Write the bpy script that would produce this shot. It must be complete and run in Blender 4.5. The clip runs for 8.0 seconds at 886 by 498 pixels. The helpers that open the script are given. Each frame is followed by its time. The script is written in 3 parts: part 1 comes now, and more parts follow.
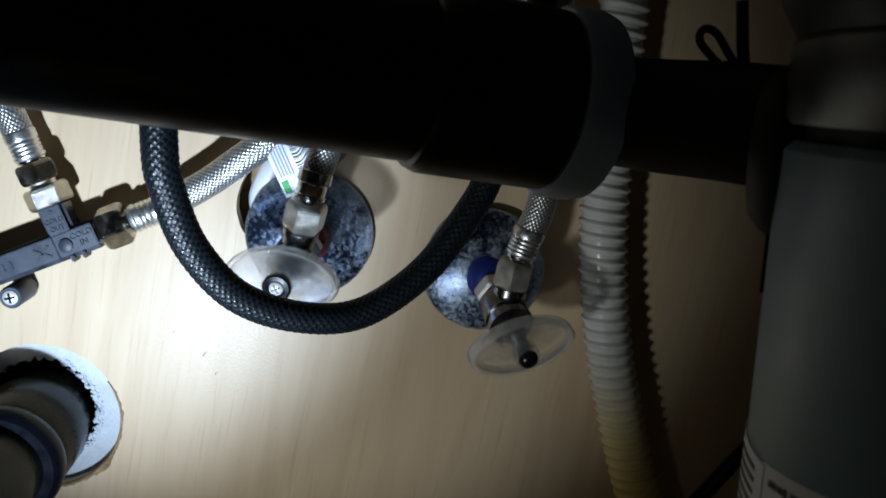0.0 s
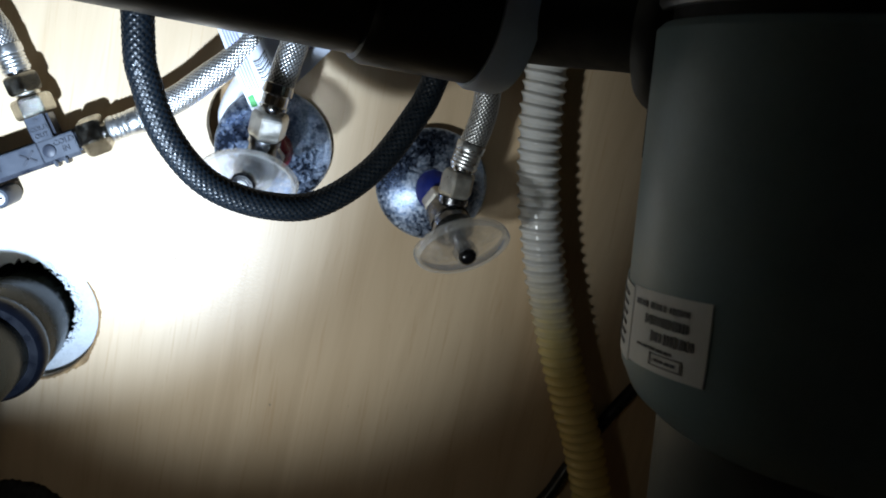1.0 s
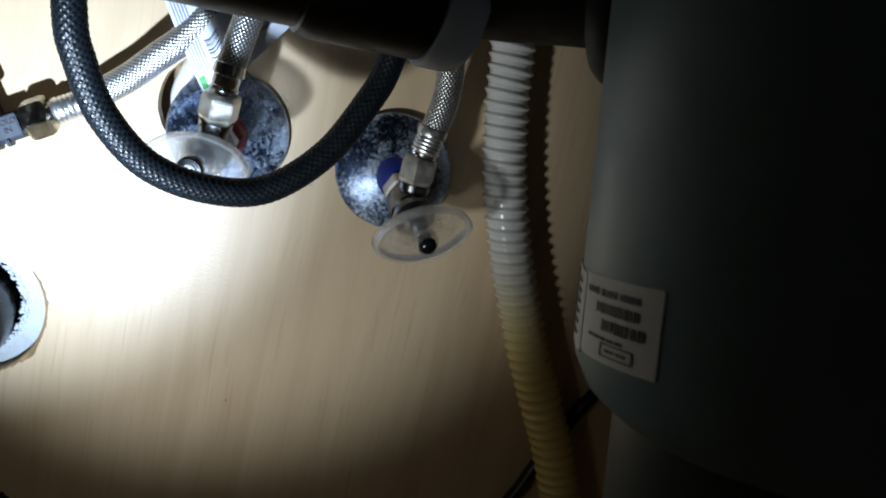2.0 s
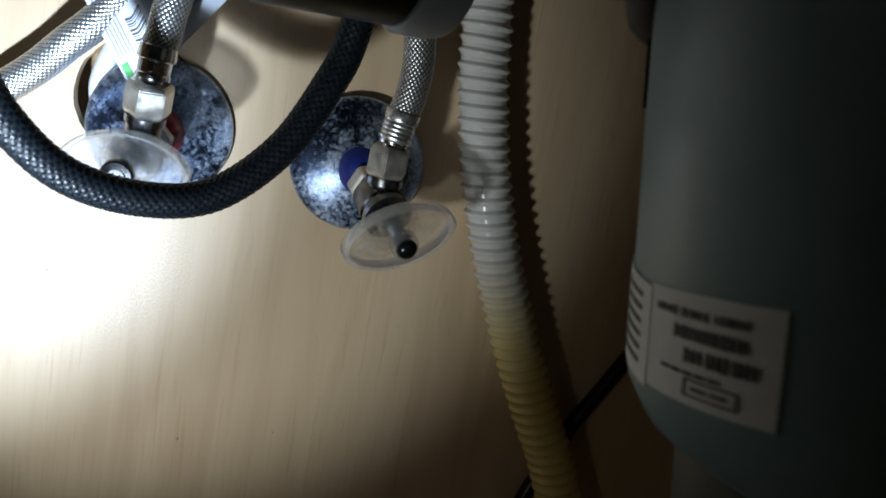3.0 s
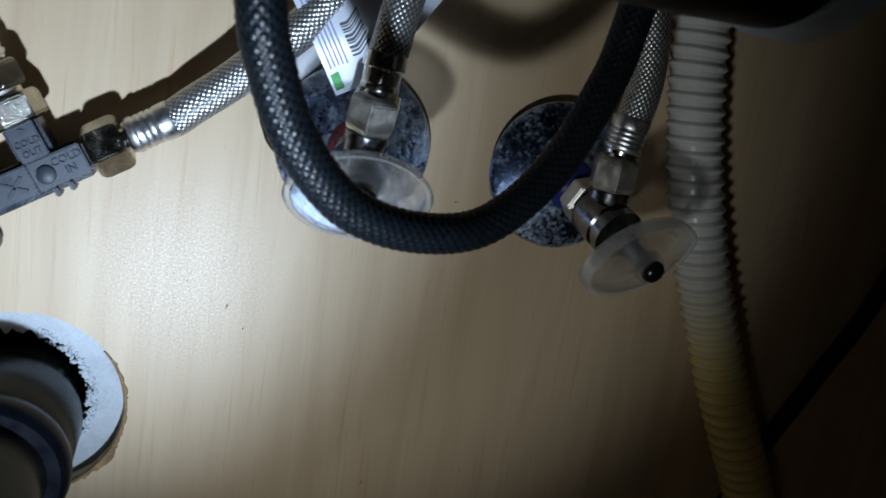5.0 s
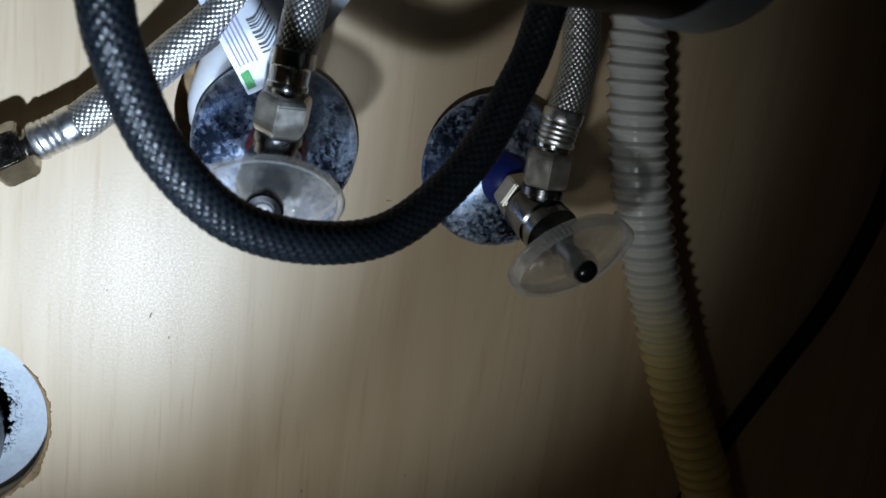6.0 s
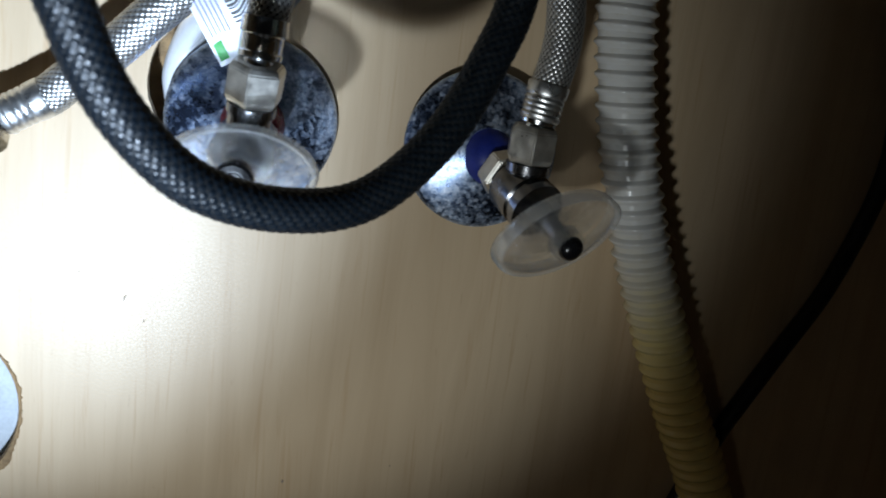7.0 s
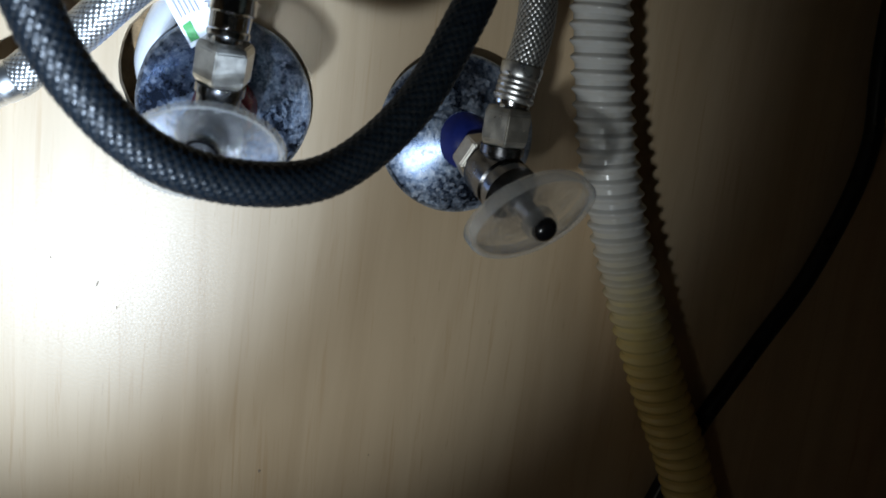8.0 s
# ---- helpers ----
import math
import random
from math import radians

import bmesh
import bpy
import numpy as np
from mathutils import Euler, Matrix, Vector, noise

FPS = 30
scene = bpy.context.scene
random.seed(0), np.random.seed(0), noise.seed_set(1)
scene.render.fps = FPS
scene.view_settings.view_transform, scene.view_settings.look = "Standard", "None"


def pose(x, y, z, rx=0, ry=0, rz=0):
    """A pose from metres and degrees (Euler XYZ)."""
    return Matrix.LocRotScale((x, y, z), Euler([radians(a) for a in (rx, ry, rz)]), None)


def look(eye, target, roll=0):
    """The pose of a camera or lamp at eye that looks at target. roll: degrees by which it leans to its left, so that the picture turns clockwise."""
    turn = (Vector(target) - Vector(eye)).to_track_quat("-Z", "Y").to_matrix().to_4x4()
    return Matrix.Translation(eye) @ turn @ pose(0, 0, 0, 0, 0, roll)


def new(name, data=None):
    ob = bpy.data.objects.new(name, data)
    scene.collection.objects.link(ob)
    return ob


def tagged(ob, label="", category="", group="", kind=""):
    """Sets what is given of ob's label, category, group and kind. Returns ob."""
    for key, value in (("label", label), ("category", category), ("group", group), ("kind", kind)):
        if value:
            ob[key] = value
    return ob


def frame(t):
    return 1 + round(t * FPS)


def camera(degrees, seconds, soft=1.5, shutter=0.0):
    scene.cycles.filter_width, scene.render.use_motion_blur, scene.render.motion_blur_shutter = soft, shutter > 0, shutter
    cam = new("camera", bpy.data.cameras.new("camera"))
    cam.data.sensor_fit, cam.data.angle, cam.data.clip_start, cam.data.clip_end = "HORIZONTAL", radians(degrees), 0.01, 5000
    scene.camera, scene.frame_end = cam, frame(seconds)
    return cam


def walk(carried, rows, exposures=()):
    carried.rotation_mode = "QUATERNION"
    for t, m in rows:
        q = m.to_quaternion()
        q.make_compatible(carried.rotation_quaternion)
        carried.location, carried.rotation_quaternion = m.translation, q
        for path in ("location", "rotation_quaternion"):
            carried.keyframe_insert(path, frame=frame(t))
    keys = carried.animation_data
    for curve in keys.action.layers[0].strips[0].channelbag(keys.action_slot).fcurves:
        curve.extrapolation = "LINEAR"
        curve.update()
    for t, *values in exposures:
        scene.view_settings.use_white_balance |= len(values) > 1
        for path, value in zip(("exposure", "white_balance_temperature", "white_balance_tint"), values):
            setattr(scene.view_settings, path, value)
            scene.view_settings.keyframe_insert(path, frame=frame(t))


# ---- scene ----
cam = camera(54.4, 8.0, soft=1.6, shutter=0.5)
cam.data.dof.use_dof, cam.data.dof.focus_distance, cam.data.dof.aperture_fstop = True, 0.315, 19.5
PATH = [
    (0, (0.013, -0.391, 0.577), (0.255, 1.56, 0.211), 11.0),
    (0.5, (0.008, -0.401, 0.583), (0.314, 1.53, 0.16), 10.6),
    (1, (0.024, -0.44, 0.555), (0.336, 1.496, 0.159), 12.1),
    (1.5, (0.028, -0.426, 0.558), (0.338, 1.507, 0.148), 12.3),
    (2, (0.039, -0.427, 0.551), (0.381, 1.503, 0.155), 12.5),
    (3.5, (0.025, -0.352, 0.543), (0.557, 1.533, 0.138), 8.7),
    (4, (0.018, -0.357, 0.543), (0.564, 1.526, 0.15), 8.5),
    (4.5, (-0.001, -0.355, 0.525), (0.497, 1.54, 0.123), 8.1),
    (5, (-0.054, -0.315, 0.534), (0.508, 1.559, 0.118), 8.5),
    (5.2, (-0.039, -0.313, 0.537), (0.533, 1.553, 0.101), 8.1),
    (6.5, (-0.022, -0.305, 0.542), (0.516, 1.565, 0.079), 6.8),
    (7, (-0.014, -0.304, 0.531), (0.523, 1.571, 0.088), 6.9),
    (7.5, (-0.002, -0.305, 0.531), (0.533, 1.571, 0.089), 6.8),
    (8, (-0.005, -0.306, 0.523), (0.533, 1.574, 0.101), 6.6),
]
GAIN = [(0.0, -0.35), (0.3, 0.1), (0.6, 0.3), (1.0, 0.35), (2.0, 0.35), (3.5, 0.4), (4.3, 0.4), (4.6, 0.35), (5.0, -0.9), (5.3, -1.0), (6.3, -0.45), (6.7, -0.25), (7.2, -0.1), (8.0, -0.15)]
walk(cam, [(t, look(eye, target, roll)) for t, eye, target, roll in PATH], GAIN)

# ---- light ----
world = bpy.data.worlds.new("world")
world.use_nodes = True
scene.world = world
world.node_tree.nodes["Background"].inputs[0].default_value = (0.55, 0.7, 1.0, 1)
world.node_tree.nodes["Background"].inputs[1].default_value = 0.02


def torch(name, eye, target, watts, cone, blend, radius, colour):
    data = bpy.data.lights.new(name, "SPOT")
    data.energy, data.spot_size, data.spot_blend, data.shadow_soft_size, data.color = watts, radians(cone), blend, radius, colour
    ob = new(name, data)
    ob.matrix_world = look(eye, target)
    return ob


TORCH = (-0.060, -0.305, 0.360)
torch("torch_beam", TORCH, (-0.122, 0.0, 0.520), 7.7, 66, 1.0, 0.005, (0.74, 0.97, 1.30))
torch("torch_spill", TORCH, (-0.010, 0.0, 0.482), 1.62, 64, 0.72, 0.012, (0.88, 0.97, 1.02))
torch("torch_halo", TORCH, (-0.02, 0.0, 0.385), 0.105, 122, 1.0, 0.016, (0.98, 0.91, 0.76))


# ---- materials ----
class Mat:
    """A node material with short ways to add nodes."""

    def __init__(self, name, colour=(0.5, 0.5, 0.5), rough=0.5, metal=0.0, **extra):
        self.m = bpy.data.materials.new(name)
        self.m.use_nodes = True
        self.t = self.m.node_tree
        self.b = self.t.nodes["Principled BSDF"]
        self.b.inputs["Base Color"].default_value = (*colour, 1)
        self.b.inputs["Roughness"].default_value = rough
        self.b.inputs["Metallic"].default_value = metal
        for k, v in extra.items():
            self.b.inputs[k.replace("_", " ")].default_value = v

    def node(self, kind, **inputs):
        n = self.t.nodes.new(kind)
        for k, v in inputs.items():
            self.put(v, n.inputs[k.replace("_", " ")])
        return n

    def put(self, v, socket):
        if isinstance(v, bpy.types.NodeSocket):
            self.t.links.new(v, socket)
        else:
            socket.default_value = v

    def coords(self, scale=(1, 1, 1)):
        c = self.node("ShaderNodeTexCoord")
        return self.node("ShaderNodeMapping", Vector=c.outputs["Object"], Scale=scale).outputs[0]

    def noise(self, scale, detail=3.0, stretch=(1, 1, 1), rough=0.5, distortion=0.0):
        return self.node("ShaderNodeTexNoise", Vector=self.coords(stretch), Scale=scale, Detail=detail, Roughness=rough, Distortion=distortion).outputs[0]

    def ramp(self, fac, *stops):
        n = self.node("ShaderNodeValToRGB", Fac=fac)
        e = n.color_ramp.elements
        while len(e) < len(stops):
            e.new(0.5)
        for k, (p, c) in zip(e, stops):
            k.position, k.color = p, (*(c if isinstance(c, tuple) else (c, c, c)), 1)
        return n.outputs[0]

    def mix(self, fac, a, b, blend="MIX"):
        n = self.t.nodes.new("ShaderNodeMix")
        n.data_type, n.blend_type = "RGBA", blend
        for k, v in ((0, fac), (6, a), (7, b)):
            self.put((*v, 1) if isinstance(v, tuple) and len(v) == 3 else v, n.inputs[k])
        return n.outputs[2]

    def colour(self, v):
        self.put(v, self.b.inputs["Base Color"])
        return self

    def rough(self, v):
        self.put(v, self.b.inputs["Roughness"])
        return self

    def bump(self, height, strength=0.3, distance=0.001):
        n = self.node("ShaderNodeBump", Height=height, Strength=strength, Distance=distance)
        self.t.links.new(n.outputs[0], self.b.inputs["Normal"])
        return self


def varied(name, colour, rough=0.5, metal=0.0, scale=60.0, amount=0.25, bump=0.15, **extra):
    """A surface with stains and grain at two scales."""
    m = Mat(name, colour, rough, metal, **extra)
    a, b = m.noise(scale, 5), m.noise(scale * 9, 3)
    dark = tuple(c * (1 - amount) for c in colour)
    light = tuple(min(1, c * (1 + amount)) for c in colour)
    m.colour(m.mix(0.3, m.ramp(a, (0.3, dark), (0.7, light)), m.ramp(b, (0.3, dark), (0.7, light))))
    m.rough(m.ramp(a, (0.25, max(0.03, rough - 0.1)), (0.75, min(1, rough + 0.12))))
    return m.bump(b, bump, 0.0004)


# maple laminate: upright grain, fine flecks, a pebbled satin finish
wood = Mat("maple_laminate", rough=0.36)
g1 = wood.noise(5, 4, (9, 9, 0.8), 0.6, 1.2)
g2 = wood.noise(30, 4, (14, 14, 0.5), 0.65, 0.6)
g3 = wood.noise(90, 3, (6, 6, 1.0), 0.6)
w1 = wood.ramp(g1, (0.30, (0.575, 0.425, 0.265)), (0.55, (0.655, 0.50, 0.325)), (0.75, (0.705, 0.55, 0.365)))
w2 = wood.mix(wood.ramp(g2, (0.56, 0.0), (0.72, 0.55)), w1, (0.51, 0.325, 0.165))
w3 = wood.mix(wood.ramp(g3, (0.66, 0.0), (0.74, 0.35)), w2, (0.46, 0.31, 0.18))
wood.colour(w3)
wood.rough(wood.ramp(wood.noise(1300, 2), (0.3, 0.36), (0.7, 0.50)))
wood.bump(wood.noise(900, 2), 0.05, 0.0004)

chip = varied("raw_board", (0.34, 0.22, 0.11), 0.9, scale=180, amount=0.5, bump=0.8)
plaster = varied("white_plasterboard", (0.56, 0.61, 0.66), 0.9, scale=90, amount=0.22, bump=0.4)
# near-black colour that carries the shade inside the wall holes
dark_void = varied("unlit_cavity", (0.07, 0.065, 0.06), 0.95, scale=50, amount=0.4)
black_foam = varied("black_foam", (0.02, 0.02, 0.02), 0.95, scale=260, amount=0.8, bump=1.0)

# chrome with lime and corrosion blooms
tarnish = Mat("tarnished_chrome", rough=0.16, metal=1.0)
n1, n2, n3 = tarnish.noise(430, 8, rough=0.72, distortion=0.5), tarnish.noise(55, 4, distortion=0.6), tarnish.noise(900, 4)
flake = tarnish.node("ShaderNodeTexVoronoi", Vector=tarnish.coords(), Scale=700.0).outputs[1]
bloom = tarnish.mix(0.12, tarnish.mix(0.52, n1, n2), flake)
spots = tarnish.ramp(bloom, (0.455, 0.0), (0.52, 0.5), (0.61, 1.0))
tarnish.colour(tarnish.mix(spots, tarnish.ramp(n2, (0.35, (0.14, 0.20, 0.35)), (0.65, (0.28, 0.38, 0.57))), tarnish.ramp(n3, (0.35, (0.40, 0.53, 0.73)), (0.6, (0.72, 0.80, 0.94)))))
tarnish.rough(tarnish.ramp(bloom, (0.42, 0.26), (0.60, 0.44)))
tarnish.put(tarnish.ramp(bloom, (0.46, 1.0), (0.62, 0.40)), tarnish.b.inputs["Metallic"])
tarnish.bump(n1, 0.22, 0.0003)

chrome = varied("worn_chrome", (0.72, 0.72, 0.72), 0.16, 1.0, 220, 0.2, 0.08)
# darker copy of the chrome: reflections of the dark room put into its colour
dark_reflection_chrome = varied("dark_reflection_chrome", (0.22, 0.22, 0.23), 0.2, 1.0, 220, 0.3, 0.15)
plated = varied("speckled_plating", (0.50, 0.47, 0.40), 0.17, 1.0, 240, 0.35, 0.5)
nickel = varied("nickel_plated_brass", (0.80, 0.77, 0.70), 0.36, 0.92, 260, 0.18, 0.10)
dull_steel = varied("dull_crimped_steel", (0.74, 0.74, 0.73), 0.32, 0.95, 300, 0.25, 0.2)
steel_braid = varied("stainless_braid", (0.60, 0.595, 0.58), 0.36, 0.88, 500, 0.15, 0.08)
braid_core = varied("grey_hose_core", (0.05, 0.047, 0.043), 0.5, 0, 300)
black_braid = varied("black_nylon_braid", (0.005, 0.009, 0.014), 0.33, 0, 400, 0.3, 0.12, Specular_IOR_Level=0.42)
black_plastic = varied("black_plastic", (0.006, 0.006, 0.007), 0.40, 0, 90, 0.3, 0.1, Specular_IOR_Level=0.32)
black_rubber = varied("black_rubber", (0.007, 0.008, 0.009), 0.6, 0, 140, 0.3, 0.2)
blue_rubber = varied("blue_black_rubber", (0.003, 0.004, 0.007), 0.30, 0, 140, 0.3, 0.1, Specular_IOR_Level=0.16)
cable_skin = varied("black_cable_sheath", (0.008, 0.008, 0.009), 0.32, 0, 140, 0.3, 0.1)
white_plastic = varied("milky_plastic", (0.64, 0.73, 0.90), 0.4, 0, 90, 0.06, 0.08)
white_plastic.b.inputs["Subsurface Weight"].default_value = 0.5
white_plastic.b.inputs["Subsurface Radius"].default_value = (0.01, 0.01, 0.012)
grey_plastic = varied("blue_grey_plastic", (0.044, 0.053, 0.072), 0.40, 0, 160, 0.12, 0.10)
dark_plastic = varied("dark_blue_plastic", (0.014, 0.018, 0.030), 0.33, 0, 160, 0.2, 0.2)
raised_plastic = varied("moulded_letters", (0.030, 0.036, 0.052), 0.5, 0, 160, 0.12, 0.1)
blue_ring = varied("blue_plastic", (0.012, 0.025, 0.20), 0.38, 0, 200, 0.3, 0.1)
red_ring = varied("dark_red_plastic", (0.20, 0.005, 0.02), 0.3, 0, 200, 0.3, 0.1)
white_pipe = varied("white_pipe", (0.75, 0.77, 0.80), 0.35, 0, 80, 0.08, 0.1)
grey_pipe = varied("grimy_olive_plastic", (0.010, 0.011, 0.008), 0.24, 0.0, 70, 0.45, 0.15, Specular_IOR_Level=0.13)
shell = varied("grey_painted_metal", (0.235, 0.345, 0.385), 0.42, 0.0, 70, 0.10, 0.06)
shell_dark = varied("dark_grey_metal", (0.055, 0.068, 0.068), 0.45, 0.0, 70, 0.15, 0.08)
band_metal = varied("brushed_band", (0.16, 0.16, 0.155), 0.35, 0.8, 90, 0.2, 0.1)
paper = varied("sticker_paper", (0.85, 0.86, 0.85), 0.6, 0, 90, 0.06, 0.05)
ink = varied("black_ink", (0.08, 0.08, 0.083), 0.6, 0, 300, 0.4, 0.02)
ink_blue = varied("faint_violet_ink", (0.33, 0.33, 0.55), 0.6, 0, 300, 0.2, 0.02)
green_ink = varied("green_ink", (0.015, 0.35, 0.05), 0.5, 0, 300, 0.2, 0.02)
tag_film = varied("glossy_tag_film", (0.70, 0.74, 0.82), 0.25, 0, 60, 0.05, 0.05)
screw_metal = varied("zinc_screw", (0.74, 0.74, 0.74), 0.42, 0.4, 300, 0.15, 0.1)
black_cap = varied("black_glossy_cap", (0.006, 0.006, 0.007), 0.22, 0, 200, 0.2, 0.02)
room_paint = varied("room_paint", (0.30, 0.27, 0.23), 0.8, 0, 3, 0.08, 0.1)

# clear acrylic of the valve handles
acrylic = Mat("clear_acrylic", (0.93, 0.95, 0.96), 0.10, 0.0, IOR=1.45)
acrylic.b.inputs["Transmission Weight"].default_value = 0.92
acrylic.b.inputs["Alpha"].default_value = 0.50
acrylic.rough(acrylic.ramp(acrylic.noise(230, 5, rough=0.65), (0.40, 0.03), (0.66, 0.20)))
acrylic.bump(acrylic.noise(190, 5, rough=0.6, distortion=1.8), 0.45, 0.0014)
acrylic_rim = Mat("knurled_acrylic", (0.80, 0.82, 0.82), 0.16, 0.0, IOR=1.45)
acrylic_rim.b.inputs["Transmission Weight"].default_value = 0.60
acrylic_rim.b.inputs["Alpha"].default_value = 0.42
acrylic_rim.rough(acrylic_rim.ramp(acrylic_rim.noise(300, 3), (0.4, 0.10), (0.66, 0.25)))

# corrugated drain hose: milky, amber with stale water towards its lower end
milky = Mat("milky_corrugated_plastic", (0.62, 0.62, 0.60), 0.20)
milky.b.inputs["Subsurface Weight"].default_value = 0.08
milky.b.inputs["Subsurface Radius"].default_value = (0.004, 0.003, 0.002)
sep = milky.node("ShaderNodeSeparateXYZ", Vector=milky.node("ShaderNodeNewGeometry").outputs["Position"])
edge = milky.node("ShaderNodeMath", **{})
edge.operation = "ADD"
milky.put(sep.outputs[2], edge.inputs[0])
wave = milky.node("ShaderNodeMath")
wave.operation = "MULTIPLY"
milky.put(milky.noise(45, 3), wave.inputs[0])
wave.inputs[1].default_value = 0.05
milky.put(wave.outputs[0], edge.inputs[1])
LEVEL = 0.445
level = milky.ramp(milky.node("ShaderNodeMapRange", Value=edge.outputs[0], From_Min=LEVEL - 0.015, From_Max=LEVEL + 0.05).outputs[0],
                   (0.0, (0.80, 0.62, 0.24)), (0.32, (0.80, 0.66, 0.30)), (0.70, (0.66, 0.61, 0.49)), (1.0, (0.66, 0.65, 0.62)))
milky.colour(milky.mix(milky.ramp(milky.noise(130, 4), (0.55, 0.0), (0.8, 0.5)), level, (0.50, 0.43, 0.28)))
milky.bump(milky.noise(260, 3), 0.15, 0.0005)


# ---- builders ----
def thing(name, at, label, category, group="", kind=""):
    ob = new(name)
    ob.location = at
    ob.empty_display_size = 0.01
    return tagged(ob, label, category, group, kind)


def origin(ob):
    o = Vector((0, 0, 0))
    while ob is not None:
        o += ob.location
        ob = ob.parent
    return o


def link(name, me, material, parent=None, label="", sharp=38):
    """A mesh in world metres becomes one object, or one part of parent."""
    me.materials.clear()
    me.materials.append(material.m)
    me.shade_smooth()
    me.set_sharp_from_angle(angle=radians(sharp))
    if parent is not None:
        me.transform(Matrix.Translation(-origin(parent)))
    ob = new(name, me)
    ob.parent = parent
    return tagged(ob, label) if label else ob


def part(name, bm, material, parent=None, label="", sharp=38):
    if isinstance(bm, bpy.types.Mesh):
        return link(name, bm, material, parent, label, sharp)
    bmesh.ops.recalc_face_normals(bm, faces=bm.faces)
    me = bpy.data.meshes.new(name)
    bm.to_mesh(me)
    bm.free()
    return link(name, me, material, parent, label, sharp)


def frame_at(eye, along, up=(0, 0, 1)):
    """A pose whose z runs along a direction, its y as near up as can be."""
    z = Vector(along).normalized()
    u = Vector(up)
    if abs(z.dot(u.normalized())) > 0.98:
        u = Vector((0, 1, 0))
    x = u.cross(z).normalized()
    m = Matrix((x, z.cross(x), z)).transposed().to_4x4()
    m.translation = eye
    return m


def lathe(profile, m, n=40, squash=(1, 1)):
    """A turned solid: profile of (radius, height) about the z of m."""
    bm = bmesh.new()
    rings = []
    for r, h in profile:
        if r < 1e-6:
            rings.append([bm.verts.new(m @ Vector((0, 0, h)))])
        else:
            rings.append([bm.verts.new(m @ Vector((r * squash[0] * math.cos(2 * math.pi * k / n), r * squash[1] * math.sin(2 * math.pi * k / n), h))) for k in range(n)])
    for a, b in zip(rings, rings[1:]):
        for k in range(n):
            q = [a[k % len(a)], a[(k + 1) % n % len(a)], b[(k + 1) % n % len(b)], b[k % len(b)]]
            q = list(dict.fromkeys(q))
            if len(q) > 2:
                bm.faces.new(q)
    return bm


def hexnut(m, across, h0, h1, inner=0.0, chamfer=0.14, n=6):
    """A hexagon from h0 to h1 with turned-off corners."""
    r = across / math.sqrt(3)
    bm = bmesh.new()
    c = (h1 - h0) * chamfer
    levels = [(r * 0.88, h0), (r, h0 + c), (r, h1 - c), (r * 0.88, h1)]
    rings = [[bm.verts.new(m @ Vector((q * math.cos(math.pi * 2 * k / n), q * math.sin(math.pi * 2 * k / n), h))) for k in range(n)] for q, h in levels]
    for a, b in zip(rings, rings[1:]):
        for k in range(n):
            bm.faces.new((a[k], a[(k + 1) % n], b[(k + 1) % n], b[k]))
    bm.faces.new(rings[0])
    bm.faces.new(rings[-1])
    bmesh.ops.bevel(bm, geom=list(bm.edges), offset=across * 0.025, segments=2, affect="EDGES")
    return bm


def block(m, size, bevel=0.0005):
    bm = bmesh.new()
    bmesh.ops.create_cube(bm, size=1.0, matrix=m @ Matrix.Diagonal((*size, 1)))
    if bevel:
        bmesh.ops.bevel(bm, geom=list(bm.edges), offset=bevel, segments=2, affect="EDGES")
    return bm


def smooth_line(points, step):
    """Even points along a rounded line through the given ones."""
    p = [Vector(q) for q in points]
    p = [p[0] * 2 - p[1]] + p + [p[-1] * 2 - p[-2]]
    fine = []
    for a, b, c, d in zip(p, p[1:], p[2:], p[3:]):
        for k in range(40):
            t = k / 40
            fine.append(0.5 * (2 * b + (c - a) * t + (2 * a - 5 * b + 4 * c - d) * t * t + (3 * b - a - 3 * c + d) * t ** 3))
    fine.append(p[-2])
    run = [0.0]
    for a, b in zip(fine, fine[1:]):
        run.append(run[-1] + (b - a).length)
    n = max(2, int(run[-1] / step))
    out, i = [], 0
    for k in range(n + 1):
        s = run[-1] * k / n
        while i < len(run) - 2 and run[i + 1] < s:
            i += 1
        f = (s - run[i]) / max(1e-9, run[i + 1] - run[i])
        out.append(fine[i].lerp(fine[i + 1], min(1, f)))
    return np.array([tuple(v) for v in out]), np.linspace(0, run[-1], n + 1)


